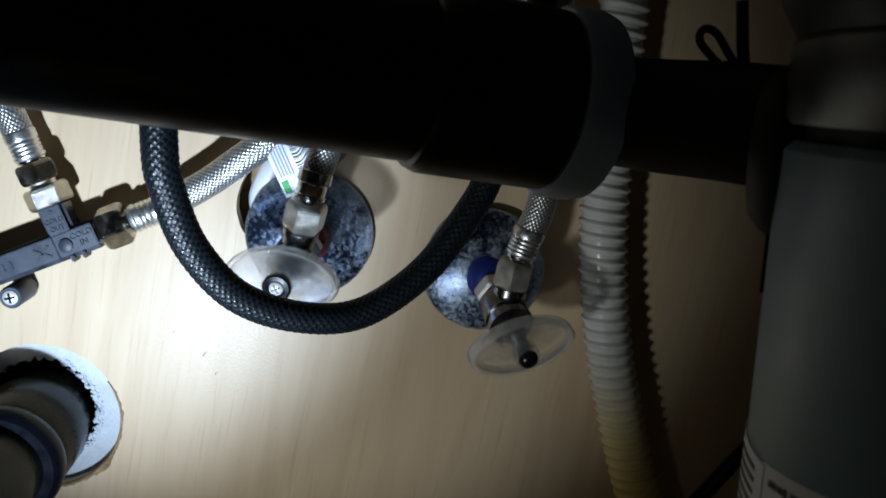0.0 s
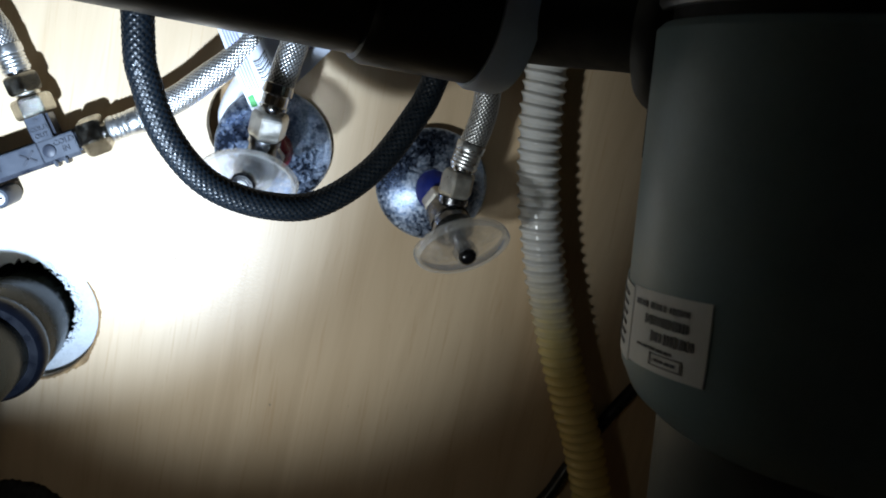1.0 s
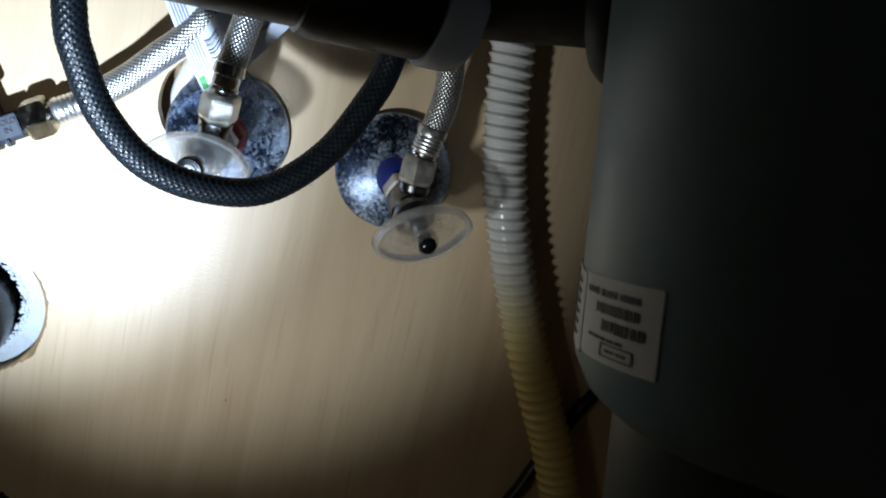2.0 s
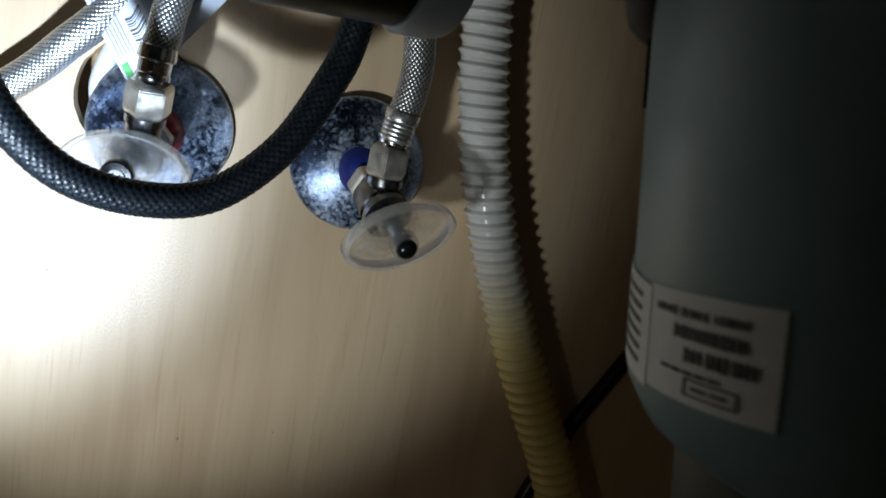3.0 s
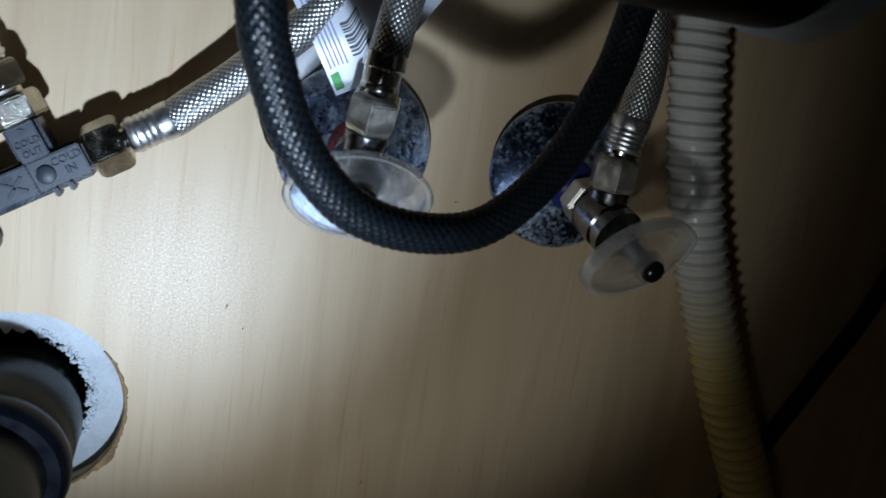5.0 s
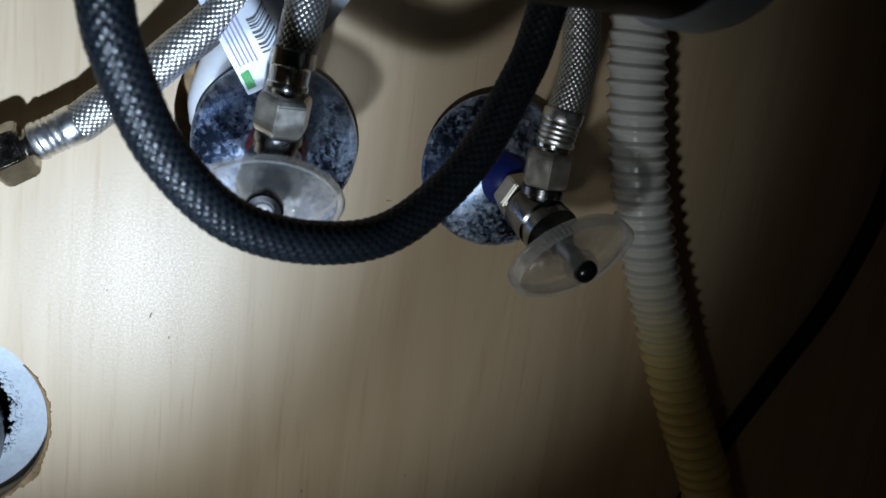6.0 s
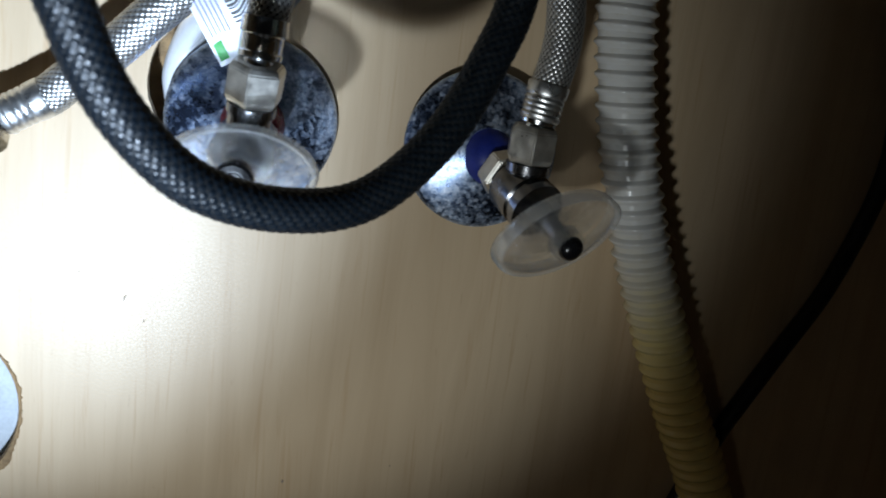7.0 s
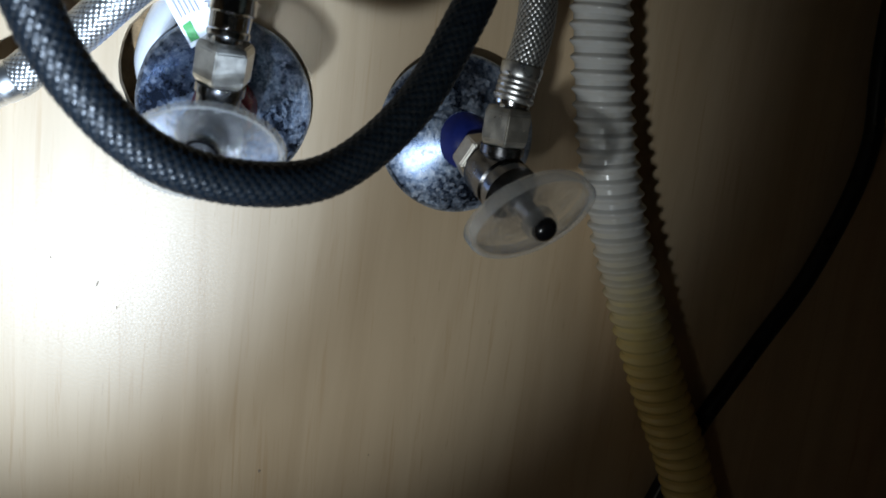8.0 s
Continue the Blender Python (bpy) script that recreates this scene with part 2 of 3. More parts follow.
def sweep(points, radius, step=0.002, n=24, shape=None, caps=True):
    """A tube along a rounded line. shape(turns, metres) gives its relief."""
    line, run = smooth_line(points, step)
    tang = np.gradient(line, axis=0)
    tang /= np.linalg.norm(tang, axis=1)[:, None]
    up = np.array([0.0, 1.0, 0.0]) if abs(tang[0][1]) < 0.9 else np.array([1.0, 0.0, 0.0])
    xs, ys = [], []
    x = up - tang[0] * up.dot(tang[0])
    for t in tang:
        x = x - t * x.dot(t)
        x = x / np.linalg.norm(x)
        xs.append(x)
        ys.append(np.cross(t, x))
    xs, ys = np.array(xs), np.array(ys)
    th = np.arange(n) / n
    T, S = np.meshgrid(th, run)
    R = np.full(T.shape, radius) if shape is None else radius + shape(T, S)
    ca, sa = np.cos(2 * np.pi * T) * R, np.sin(2 * np.pi * T) * R
    V = line[:, None, :] + ca[..., None] * xs[:, None, :] + sa[..., None] * ys[:, None, :]
    k = len(run)
    i = np.arange(k - 1)[:, None] * n + np.arange(n)[None, :]
    j = np.arange(k - 1)[:, None] * n + (np.arange(n)[None, :] + 1) % n
    F = np.stack([i, j, j + n, i + n], -1).reshape(-1, 4).tolist()
    if caps:
        F += [list(range(n))[::-1], list(range((k - 1) * n, k * n))]
    me = bpy.data.meshes.new("tube")
    me.from_pydata(V.reshape(-1, 3).tolist(), [], F)
    return me


def braid(count, pitch, depth):
    """Relief of crossing strands that pass over and under one another."""
    def shape(T, S):
        a, b = count * T + S / pitch, count * T - S / pitch
        top = (np.floor(a) + np.floor(b)) % 2 == 0
        fa, fb = np.abs(np.sin(np.pi * a)), np.abs(np.sin(np.pi * b))
        return depth * np.where(top, fa ** 0.45 * fb ** 0.8, fb ** 0.45 * fa ** 0.8)
    return shape


def ferrule(m, r, length, ribs):
    """A crimped sleeve with swaged ribs."""
    prof = [(r * 0.72, 0), (r * 0.93, 0.0003), (r * 1.04, 0.0012), (r * 1.05, length * 0.16), (r * 0.97, length * 0.20)]
    for k in range(ribs):
        a, b = length * (0.22 + 0.42 * k / ribs), length * (0.22 + 0.42 * (k + 1) / ribs)
        prof += [(r * 0.962, a), (r * 1.008, a * 0.65 + b * 0.35), (r * 1.012, a * 0.35 + b * 0.65), (r * 0.962, b)]
    prof += [(r * 1.02, length * 0.68), (r * 1.04, length * 0.72), (r * 1.06, length * 0.97), (r * 1.03, length), (r * 0.8, length), (0, length)]
    return lathe([(0, 0)] + prof, m)


# ---- cabinet and room ----
def outline(cx, cz, r, n, rough, seed, squash=1.0):
    rng = random.Random(seed)
    return [(cx + (r + rng.uniform(-rough, rough)) * math.cos(2 * math.pi * k / n), cz + squash * (r + rng.uniform(-rough, rough)) * math.sin(2 * math.pi * k / n)) for k in range(n)]


def panel_with_holes(x0, x1, z0, z1, y0, y1, holes):
    """An upright board from y0 (front) to y1 with holes cut through it."""
    bm = bmesh.new()
    edges = []
    for ring in [[(x0, z0), (x1, z0), (x1, z1), (x0, z1)]] + holes:
        vs = [bm.verts.new((x, y0, z)) for x, z in ring]
        edges += [bm.edges.new((a, b)) for a, b in zip(vs, vs[1:] + vs[:1])]
    bmesh.ops.triangle_fill(bm, use_beauty=True, edges=edges)
    out = bmesh.ops.extrude_face_region(bm, geom=list(bm.faces))
    bmesh.ops.translate(bm, verts=[v for v in out["geom"] if isinstance(v, bmesh.types.BMVert)], vec=(0, y1 - y0, 0))
    return bm


DRAIN = (-0.108, 0.393)
hole_drain = outline(DRAIN[0], DRAIN[1], 0.0365, 90, 0.0003, 2, 0.97)
hole_stop = outline(-0.010, 0.511, 0.0245, 48, 0.0004, 3)
hole_low = outline(-0.100, 0.268, 0.032, 60, 0.0006, 4)
tagged(part("wall_back", panel_with_holes(-0.56, 0.36, -0.02, 0.86, 0.0, 0.009, [hole_drain, hole_stop, hole_low]), wood, None, "pale maple laminate cabinet back panel with cut pipe holes"), category="cabinet back", kind="structure")
tagged(part("wall_plaster", panel_with_holes(-0.56, 0.36, -0.02, 0.86, 0.0095, 0.022, [outline(-0.111, 0.392, 0.0262, 130, 0.0016, 8), outline(-0.010, 0.511, 0.029, 40, 0.0008, 9), outline(-0.100, 0.268, 0.026, 60, 0.0012, 10)]), plaster, None, "white plasterboard wall behind the cabinet back"), category="wall", kind="structure")
# added dark sheet: the cavity's darkness is put into its colour
tagged(part("wall_cavity", block(pose(-0.1, 0.10, 0.42), (0.95, 0.01, 0.92), 0), dark_void, None, "dark sheet behind the holes, coloured for the unlit wall cavity"), category="wall", kind="structure")
tagged(part("wall_stud", block(pose(-0.005, 0.034, 0.52), (0.09, 0.02, 0.09), 0.001), chip, None, "raw brown stud inside the wall"), category="wall", kind="structure")
tagged(part("wall_east", block(pose(0.369, -0.29, 0.42), (0.016, 0.58, 0.88), 0.001), wood, None, "maple laminate cabinet side panel"), category="cabinet side", kind="structure")
tagged(part("wall_west", block(pose(-0.569, -0.29, 0.42), (0.016, 0.58, 0.88), 0.001), wood, None, "maple laminate cabinet side panel"), category="cabinet side", kind="structure")
tagged(part("floor", block(pose(-0.1, -0.291, -0.010), (0.922, 0.58, 0.016), 0.001), wood, None, "maple laminate cabinet floor"), category="cabinet floor", kind="structure")
tagged(part("ceiling", block(pose(-0.1, -0.291, 0.871), (0.922, 0.58, 0.016), 0.001), dull_steel, None, "steel underside of the sink over the cabinet"), category="sink underside", kind="structure")
for nm, c, sz in (("room_wall_south", (-0.1, -2.6, 1.0), (4.0, 0.05, 2.6)), ("room_wall_east", (1.9, -1.3, 1.0), (0.05, 2.55, 2.6)), ("room_wall_west", (-2.1, -1.3, 1.0), (0.05, 2.55, 2.6)),
                  ("room_floor", (-0.1, -1.3, -0.13), (4.0, 2.6, 0.05)), ("room_ceiling", (-0.1, -1.3, 2.32), (4.0, 2.6, 0.05))):
    tagged(part(nm, block(pose(*c), sz, 0), room_paint, None, "plain painted kitchen surface, dim"), category="room", kind="structure")

# torn board at the rim of the drain hole
rng = random.Random(5)
bm = bmesh.new()
cols = []
N = 150
for k in range(N + 1):
    d = -72 + 112 * k / N
    a = radians(d)
    w = 0.0004 + 0.0016 * max(0, noise.noise((k * 0.11, 3.1, 0))) + 0.0012 * max(0, noise.noise((k * 0.37, 9.0, 0)))
    w += 0.0022 * math.exp(-((d + 33) / 7) ** 2)
    w *= min(1, k / 12, (N - k) / 12) + 0.05
    rim = [(0.0352, 0.0016), (0.0358, -0.0003), (0.0362 + w * 0.6, -0.0006 - 0.0004 * noise.noise((k * 0.5, 1, 1))), (0.0364 + w, 0.0002)]
    cols.append([bm.verts.new((DRAIN[0] + r * math.cos(a), y, DRAIN[1] + 0.97 * r * math.sin(a))) for r, y in rim])
for p, q in zip(cols, cols[1:]):
    for k in range(3):
        bm.faces.new((p[k], q[k], q[k + 1], p[k + 1]))
    bm.faces.new((p[3], q[3], q[0], p[0]))
bm.faces.new(cols[0])
bm.faces.new(cols[-1])
tagged(part("trim", bm, chip, None, "torn brown board at the rim of the drain hole"), category="torn board", kind="structure")
bm = bmesh.new()
for k in range(150):
    a = radians(rng.uniform(-50, 75))
    r = 0.0260 + rng.uniform(-0.0016, 0.0022)
    s = rng.uniform(0.0004, 0.0018)
    bmesh.ops.create_icosphere(bm, subdivisions=1, radius=1, matrix=pose(-0.111 + r * math.cos(a), 0.0098, 0.392 + r * math.sin(a), 0, rng.uniform(0, 180)) @ Matrix.Diagonal((s, 0.0011, s * 0.6, 1)))
tagged(part("plaster_crumbs", bm, plaster, None, "crumbled white plaster edge inside the drain hole"), category="plaster crumbs", kind="stuff")


# scuffs and specks on the laminate
scuff_ink = varied("grey_scuff", (0.34, 0.27, 0.20), 0.8, 0, 300, 0.4, 0.1)
for n, (x, z, w, h, turn) in enumerate(((-0.0390, 0.4355, 0.0006, 0.0026, 18), (0.0430, 0.4830, 0.0022, 0.0004, -4), (-0.0325, 0.4270, 0.0005, 0.0012, 10), (-0.0540, 0.4440, 0.0004, 0.0010, 0), (0.0205, 0.3640, 0.0010, 0.0014, 0), (0.0620, 0.3700, 0.0005, 0.0006, 0))):
    bm = lathe([(0, -0.0004), (1, -0.0004), (1, 0.0), (0.7, 0.0002), (0, 0.0002)], frame_at((0, 0, 0), (0, -1, 0)), 14)
    for v in bm.verts:
        q = 1 + 0.5 * noise.noise((v.co.x * 2 + n * 5, v.co.z * 2, 0))
        a = radians(turn)
        px, pz = v.co.x * w * q / 2, v.co.z * h * q / 2
        v.co = Vector((x + px * math.cos(a) + pz * math.sin(a), v.co.y, z - px * math.sin(a) + pz * math.cos(a)))
    tagged(part("scuff", bm, scuff_ink, None, "small grey scuff on the maple panel"), category="scuff", kind="stuff")


# ---- stop valves ----
def oval(m, w, h, profile, n=72, knurl=0.0, ring_only=False):
    """A lens-shaped oval solid: profile of (scale, height)."""
    bm = bmesh.new()
    rings = []
    for s, z in profile:
        ring = []
        for k in range(n):
            a = 2 * math.pi * k / n
            x, y = math.cos(a), math.sin(a)
            lens = abs(y) ** 1.12 * (1 if y > 0 else -1)
            q = s * (1 + (knurl if k % 3 == 1 else 0) * (1 if s > 0.97 else 0))
            ring.append(bm.verts.new(m @ Vector((w / 2 * x * q, h / 2 * lens * q, z))))
        rings.append(ring)
    for a, b in zip(rings, rings[1:] + (rings[:1] if ring_only else [])):
        for k in range(n):
            bm.faces.new((a[k], a[(k + 1) % n], b[(k + 1) % n], b[k]))
    if not ring_only:
        bm.faces.new(rings[0])
        bm.faces.new(rings[-1])
    bmesh.ops.recalc_face_normals(bm, faces=bm.faces)
    return bm


def stop_valve(label, nut_w, plate_r, wall_at, tip, outlet, turn, ring_material, cap_material, cross, gap, lean):
    """Escutcheon on the wall, valve body along to tip, compression nut on the outlet, oval handle."""
    wall_at, tip, outlet = Vector(wall_at), Vector(tip), Vector(outlet)
    root = thing("stop_valve", wall_at, label, "valve", "water stop valves")
    out = Vector((0, -1, 0))
    m = frame_at(wall_at + out * gap, Vector(lean))
    R = plate_r
    part("escutcheon", lathe([(R * 0.985, -0.0005), (R, 0.0006), (R * 0.985, 0.0016), (R * 0.94, 0.0026), (R * 0.75, 0.0052), (R * 0.5, 0.0078), (R * 0.36, 0.0094), (R * 0.29, 0.0104), (R * 0.26, 0.0098), (R * 0.26, 0.002)], m, 72), tarnish, root, "round chrome escutcheon with corrosion blooms")
    part("wall_tube", lathe([(0, -0.012), (0.0072, -0.012), (0.0072, 0.012), (0, 0.012)], frame_at(wall_at, out)), chrome, root, "tube out of the wall")
    axis = (tip - (wall_at + out * 0.008)).normalized()
    base = wall_at + out * 0.008
    L = (tip - base).length
    v = frame_at(base, axis)
    part("inlet_ring", lathe([(0, -0.002), (0.0104, -0.002), (0.0108, 0.0000), (0.0106, 0.0040), (0.0098, 0.0075), (0.0084, 0.0105), (0.0066, 0.0122), (0, 0.0124)], v), ring_material, root, "coloured plastic ring")
    part("inlet_nut", hexnut(v @ pose(0, 0, 0, 0, 0, 12), 0.0160, 0.0122, 0.0200), nickel, root, "hexagonal inlet nut", 12)
    part("body", lathe([(0, 0.0216), (0.0076, 0.0216), (0.0094, 0.0226), (0.0096, 0.024), (0.0096, 0.033), (0.0088, 0.0338), (0.0088, 0.0352), (0.0098, 0.036), (0.0098, 0.0390), (0.0080, 0.0398), (0.0060, 0.041), (0.0046, 0.045), (0.0032, 0.0455), (0.0032, L - 0.005), (0, L - 0.005)], v), dark_reflection_chrome, root, "chrome valve body, coloured dark for its dark reflections")
    part("packing", lathe([(0, 0.0194), (0.0072, 0.0194), (0.0074, 0.0216), (0, 0.0216)], v), black_rubber, root, "black packing ring")
    # outlet
    near = base + axis * 0.029
    oa = (outlet - near).normalized()
    o = frame_at(near, oa, (0, -1, 0))
    D = (outlet - near).length
    part("outlet", lathe([(0, 0.004), (0.0066, 0.004), (0.0066, D - 0.0125), (0.0074, D - 0.0120), (0.0074, D - 0.0092), (0.0050, D - 0.0090), (0.0050, D), (0, D)], o), dark_reflection_chrome, root, "threaded outlet stub, chrome coloured dark for its dark reflections")
    part("outlet_nut", hexnut(o @ pose(0, 0, 0, 0, 0, 14), nut_w, D - 0.0090, D + 0.0035), nickel, root, "hexagonal compression nut", 12)
    # handle, facing along the body
    h = frame_at(tip, axis) @ pose(0, 0, 0, 0, 0, turn)
    W, H = 0.0450, 0.0272
    handle = part("handle", oval(h, W, H, [(0.80, -0.0110), (0.905, -0.0106), (0.925, -0.0098), (0.925, -0.0062), (0.89, -0.0052), (0.74, -0.0034), (0.50, -0.0020), (0.30, -0.0013)], 120), acrylic, root, "clear acrylic oval handle with a knurled rim", 60)
    part("rim", oval(h, W, H, [(0.93, -0.0106), (0.975, -0.0108), (1.0, -0.0099), (1.0, -0.0056), (0.975, -0.0047), (0.93, -0.0052)], 252, 0.026, True), acrylic_rim, handle, "knurled clear rim", 20)
    part("hub", lathe([(0, -0.0045), (0.0056, -0.0045), (0.0054, -0.0008), (0.0050, 0.0002), (0.0038, 0.0004), (0.0036, -0.0004), (0, -0.0004)], h, 36), acrylic, handle, "ribbed clear hub")
    part("cap_ring", lathe([(0.0026, -0.0015), (0.0057, -0.0015), (0.0057, 0.0004), (0.0050, 0.0012), (0.0036, 0.0014), (0.0028, 0.0009)] if cross else [(0, -0.0004), (0.0041, -0.0004), (0.0041, 0.0010), (0.0034, 0.0024), (0.0020, 0.0033), (0, 0.0036)], h, 32), cap_material, handle, "black cap")
    if cross:
        screw_head(h @ pose(0, 0, 0.0009, 0, 0, 30), 0.0027, handle)
    return root


def screw_head(m, r, parent):
    head = part("screw", lathe([(0, -0.001), (r, -0.001), (r, 0.0002), (r * 0.8, 0.0007), (r * 0.4, 0.0010), (0, 0.0011)], m, 28), screw_metal, parent, "zinc cross-head screw")
    for k in (0, 90):
        part("slot", block(m @ pose(0, 0, 0.0009, 0, 0, k), (r * 1.35, r * 0.30, 0.0007), 0.0001), black_cap, head, "dark slot")


V1_OUT, V2_OUT = (-0.0015, -0.043, 0.5185), (0.0893, -0.035, 0.5075)
stop_valve("hot water stop valve on a tarnished chrome escutcheon, red ring", 0.0150, 0.0288, (0.0, 0.0, 0.501), (-0.007, -0.0655, 0.490), V1_OUT, 4, red_ring, black_cap, True, 0.003, (0.02, -1, 0.05))
stop_valve("cold water stop valve on a tarnished chrome escutcheon, blue ring", 0.0148, 0.0285, (0.081, 0.0, 0.4985), (0.0968, -0.0605, 0.4762), V2_OUT, 24, blue_ring, black_cap, False, 0.0055, (-0.03, -1, 0.06))

stub = thing("pipe_stub", (-0.02, 0.008, 0.515), "white plastic pipe in the hole behind the escutcheon", "pipe")
part("sleeve", sweep([(-0.0235, 0.014, 0.505), (-0.0240, 0.0070, 0.514), (-0.0200, 0.0050, 0.527), (-0.0125, 0.009, 0.540)], 0.0062, 0.001, 20), white_pipe, stub)


# ---- hoses ----
def braided_hose(name, label, points, r, material, count, pitch, depth, group, n_per=8, step=0.00042, core=braid_core):
    root = thing(name, points[0], label, "hose", group)
    link("braid", sweep(points, r - depth, step, count * n_per, braid(count, pitch, depth)), material, root, sharp=180)
    link("core", sweep(points, r - depth * 0.60, 0.003, 32), core, root, "dark hose wall between the strands", 180)
    return root


def end_fitting(root, at, along, r, length, ribs, neck=0.006):
    m = frame_at(at, along, (0, -1, 0))
    part("collar", lathe([(0, -neck), (r * 0.62, -neck), (r * 0.62, -neck * 0.35), (r * 0.9, -neck * 0.25), (r * 0.96, 0.0002), (0, 0.0002)], m), chrome, root, "chrome swivel collar")
    part("ferrule", ferrule(m, r, length, ribs), dull_steel, root, "crimped steel ferrule")


# hot supply, rising from the first valve
h1 = braided_hose("supply_hose", "stainless steel braided supply hose rising from the hot valve", [(-0.0008, -0.043, 0.529), (0.0006, -0.043, 0.535), (0.0022, -0.0425, 0.545), (0.0045, -0.042, 0.56), (0.006, -0.040, 0.60), (0.008, -0.036, 0.70), (0.012, -0.034, 0.86)], 0.0064, steel_braid, 20, 0.0023, 0.00050, "braided supply hoses", 7)
m = frame_at((-0.0014, -0.043, 0.5195), (0.10, 0, 1), (0, -1, 0))
part("collar", lathe([(0, 0.001), (0.0045, 0.001), (0.0046, 0.003), (0.0062, 0.0035), (0.0064, 0.0050), (0.0054, 0.006), (0, 0.006)], m), chrome, h1, "chrome swivel collar")
part("ferrule", lathe([(0, 0.0048), (0.0054, 0.0048), (0.0060, 0.0056), (0.0061, 0.0098), (0.0064, 0.0102), (0.0069, 0.0104), (0.0070, 0.0110), (0.0068, 0.0150), (0.0063, 0.0154), (0, 0.0154)], m), chrome, h1, "smooth chrome ferrule")
# cold supply, rising from the second valve
h2 = braided_hose("supply_hose", "stainless steel braided supply hose rising from the cold valve", [(0.0922, -0.035, 0.5235), (0.0942, -0.0350, 0.533), (0.0950, -0.0345, 0.543), (0.0940, -0.034, 0.5545), (0.0915, -0.034, 0.570), (0.085, -0.034, 0.61), (0.075, -0.033, 0.70), (0.06, -0.032, 0.86)], 0.0064, steel_braid, 20, 0.0023, 0.00050, "braided supply hoses", 7)
end_fitting(h2, (0.0902, -0.035, 0.5125), (0.17, 0, 1), 0.0066, 0.0125, 3, 0.004)

# black braided loop hanging in front of the valves
loop_pts = [(-0.060, -0.135, 0.86), (-0.054, -0.132, 0.70), (-0.0490, -0.128, 0.59), (-0.0445, -0.1242, 0.5445), (-0.0405, -0.120, 0.5285), (-0.0320, -0.114, 0.5110), (-0.0165, -0.106, 0.4957), (0.0045, -0.098, 0.4897), (0.0258, -0.090, 0.4925), (0.0455, -0.083, 0.5095), (0.0585, -0.078, 0.5330), (0.0640, -0.076, 0.5495), (0.0690, -0.075, 0.585), (0.071, -0.075, 0.65), (0.07, -0.08, 0.86)]
braided_hose("spray_hose", "black nylon braided spray hose hanging in a loop", loop_pts, 0.0057, black_braid, 12, 0.0027, 0.00036, "", 10, core=black_rubber)

# corrugated drain hose: a milky tube with narrow moulded ridges
DRAIN_LINE = [(0.104, -0.016, 0.86), (0.110, -0.015, 0.70), (0.1195, -0.0133, 0.6013), (0.1251, -0.0130, 0.5625), (0.1278, -0.0130, 0.5410), (0.1353, -0.0130, 0.5053), (0.1465, -0.0130, 0.4701), (0.1547, -0.0130, 0.4502), (0.1672, -0.0130, 0.4221), (0.1822, -0.0130, 0.3920), (0.1940, -0.0130, 0.3690), (0.2103, -0.0150, 0.3257), (0.224, -0.024, 0.26), (0.23, -0.05, 0.15), (0.22, -0.10, 0.012)]
PITCH = 0.0056
drain_hose = thing("drain_hose", (0.20, -0.03, 0.33), "milky corrugated drain hose, amber with stale water lower down", "hose")
link("tube", sweep(DRAIN_LINE, 0.0099, 0.002, 40), milky, drain_hose, sharp=180)
ridge = bpy.data.meshes.new("ridge")
bm = lathe([(0.0095, -0.0024), (0.0100, -0.0018), (0.0106, -0.0011), (0.0113, -0.0005), (0.0115, 0.0), (0.0113, 0.0005), (0.0106, 0.0011), (0.0100, 0.0018), (0.0095, 0.0024)], Matrix.Identity(4), 36)
bmesh.ops.recalc_face_normals(bm, faces=bm.faces)
bm.to_mesh(ridge)
bm.free()
ridge.materials.append(milky.m)
ridge.shade_smooth()
line, run = smooth_line(DRAIN_LINE, PITCH)
for k in range(1, len(run) - 1):
    along = Vector(line[k + 1] - line[k - 1]).normalized()
    ob = new("ridge", ridge)
    ob.parent = drain_hose
    ob.matrix_local = Matrix.Translation(-origin(drain_hose)) @ frame_at(Vector(line[k]), along, (0, -1, 0)) @ pose(0, 0, 0, 0, -8, 0)

# ---- plastic mixing tee on the left ----
c = Vector((-0.1000, -0.0125, 0.4812))
ax = Vector((0.0360, 0, 0.0215)).normalized()
side = Vector((-ax.z, 0, ax.x))
out = Vector((0, -1, 0))
tee = thing("mixing_tee", c, "blue-grey plastic mixing tee with plated hex nuts on the wall", "pipe fitting")
tb = Matrix((ax, side, out)).transposed().to_4x4()
tb.translation = c
part("body", block(tb @ pose(-0.0225, 0, 0), (0.074, 0.0125, 0.013), 0.0018), dark_plastic, tee, "dark plastic body")
part("face_plate", block(tb @ pose(-0.0225, 0.0006, 0.0066), (0.072, 0.0098, 0.0012), 0.0004), grey_plastic, tee, "blue-grey moulded face")
part("branch", block(tb @ pose(0.0, 0.0115, -0.0005), (0.0115, 0.014, 0.012), 0.0016), dark_plastic, tee, "branch to the cold outlet")
part("branch_face", block(tb @ pose(0.0, 0.0115, 0.0060), (0.0088, 0.0136, 0.0012), 0.0004), grey_plastic, tee)
for k in (0.0010, 0.0060):
    part("rib", block(tb @ pose(k - 0.0005, -0.0062, 0.003), (0.0016, 0.0035, 0.008), 0.0005), grey_plastic, tee)
part("boss", lathe([(0, 0), (0.0030, 0), (0.0030, 0.0010), (0.0026, 0.0013), (0, 0.0013)], tb @ pose(0.0005, 0.0, 0.0070)), raised_plastic, tee)
for k in (38, -38):
    part("raised_mark", block(tb @ pose(-0.0100, 0.0, 0.0075, 0, 0, k), (0.0085, 0.0012, 0.0006), 0.0002), raised_plastic, tee)
part("seam", block(tb @ pose(-0.0040, 0, 0.0074), (0.0006, 0.0100, 0.0005), 0.0001), dark_plastic, tee)
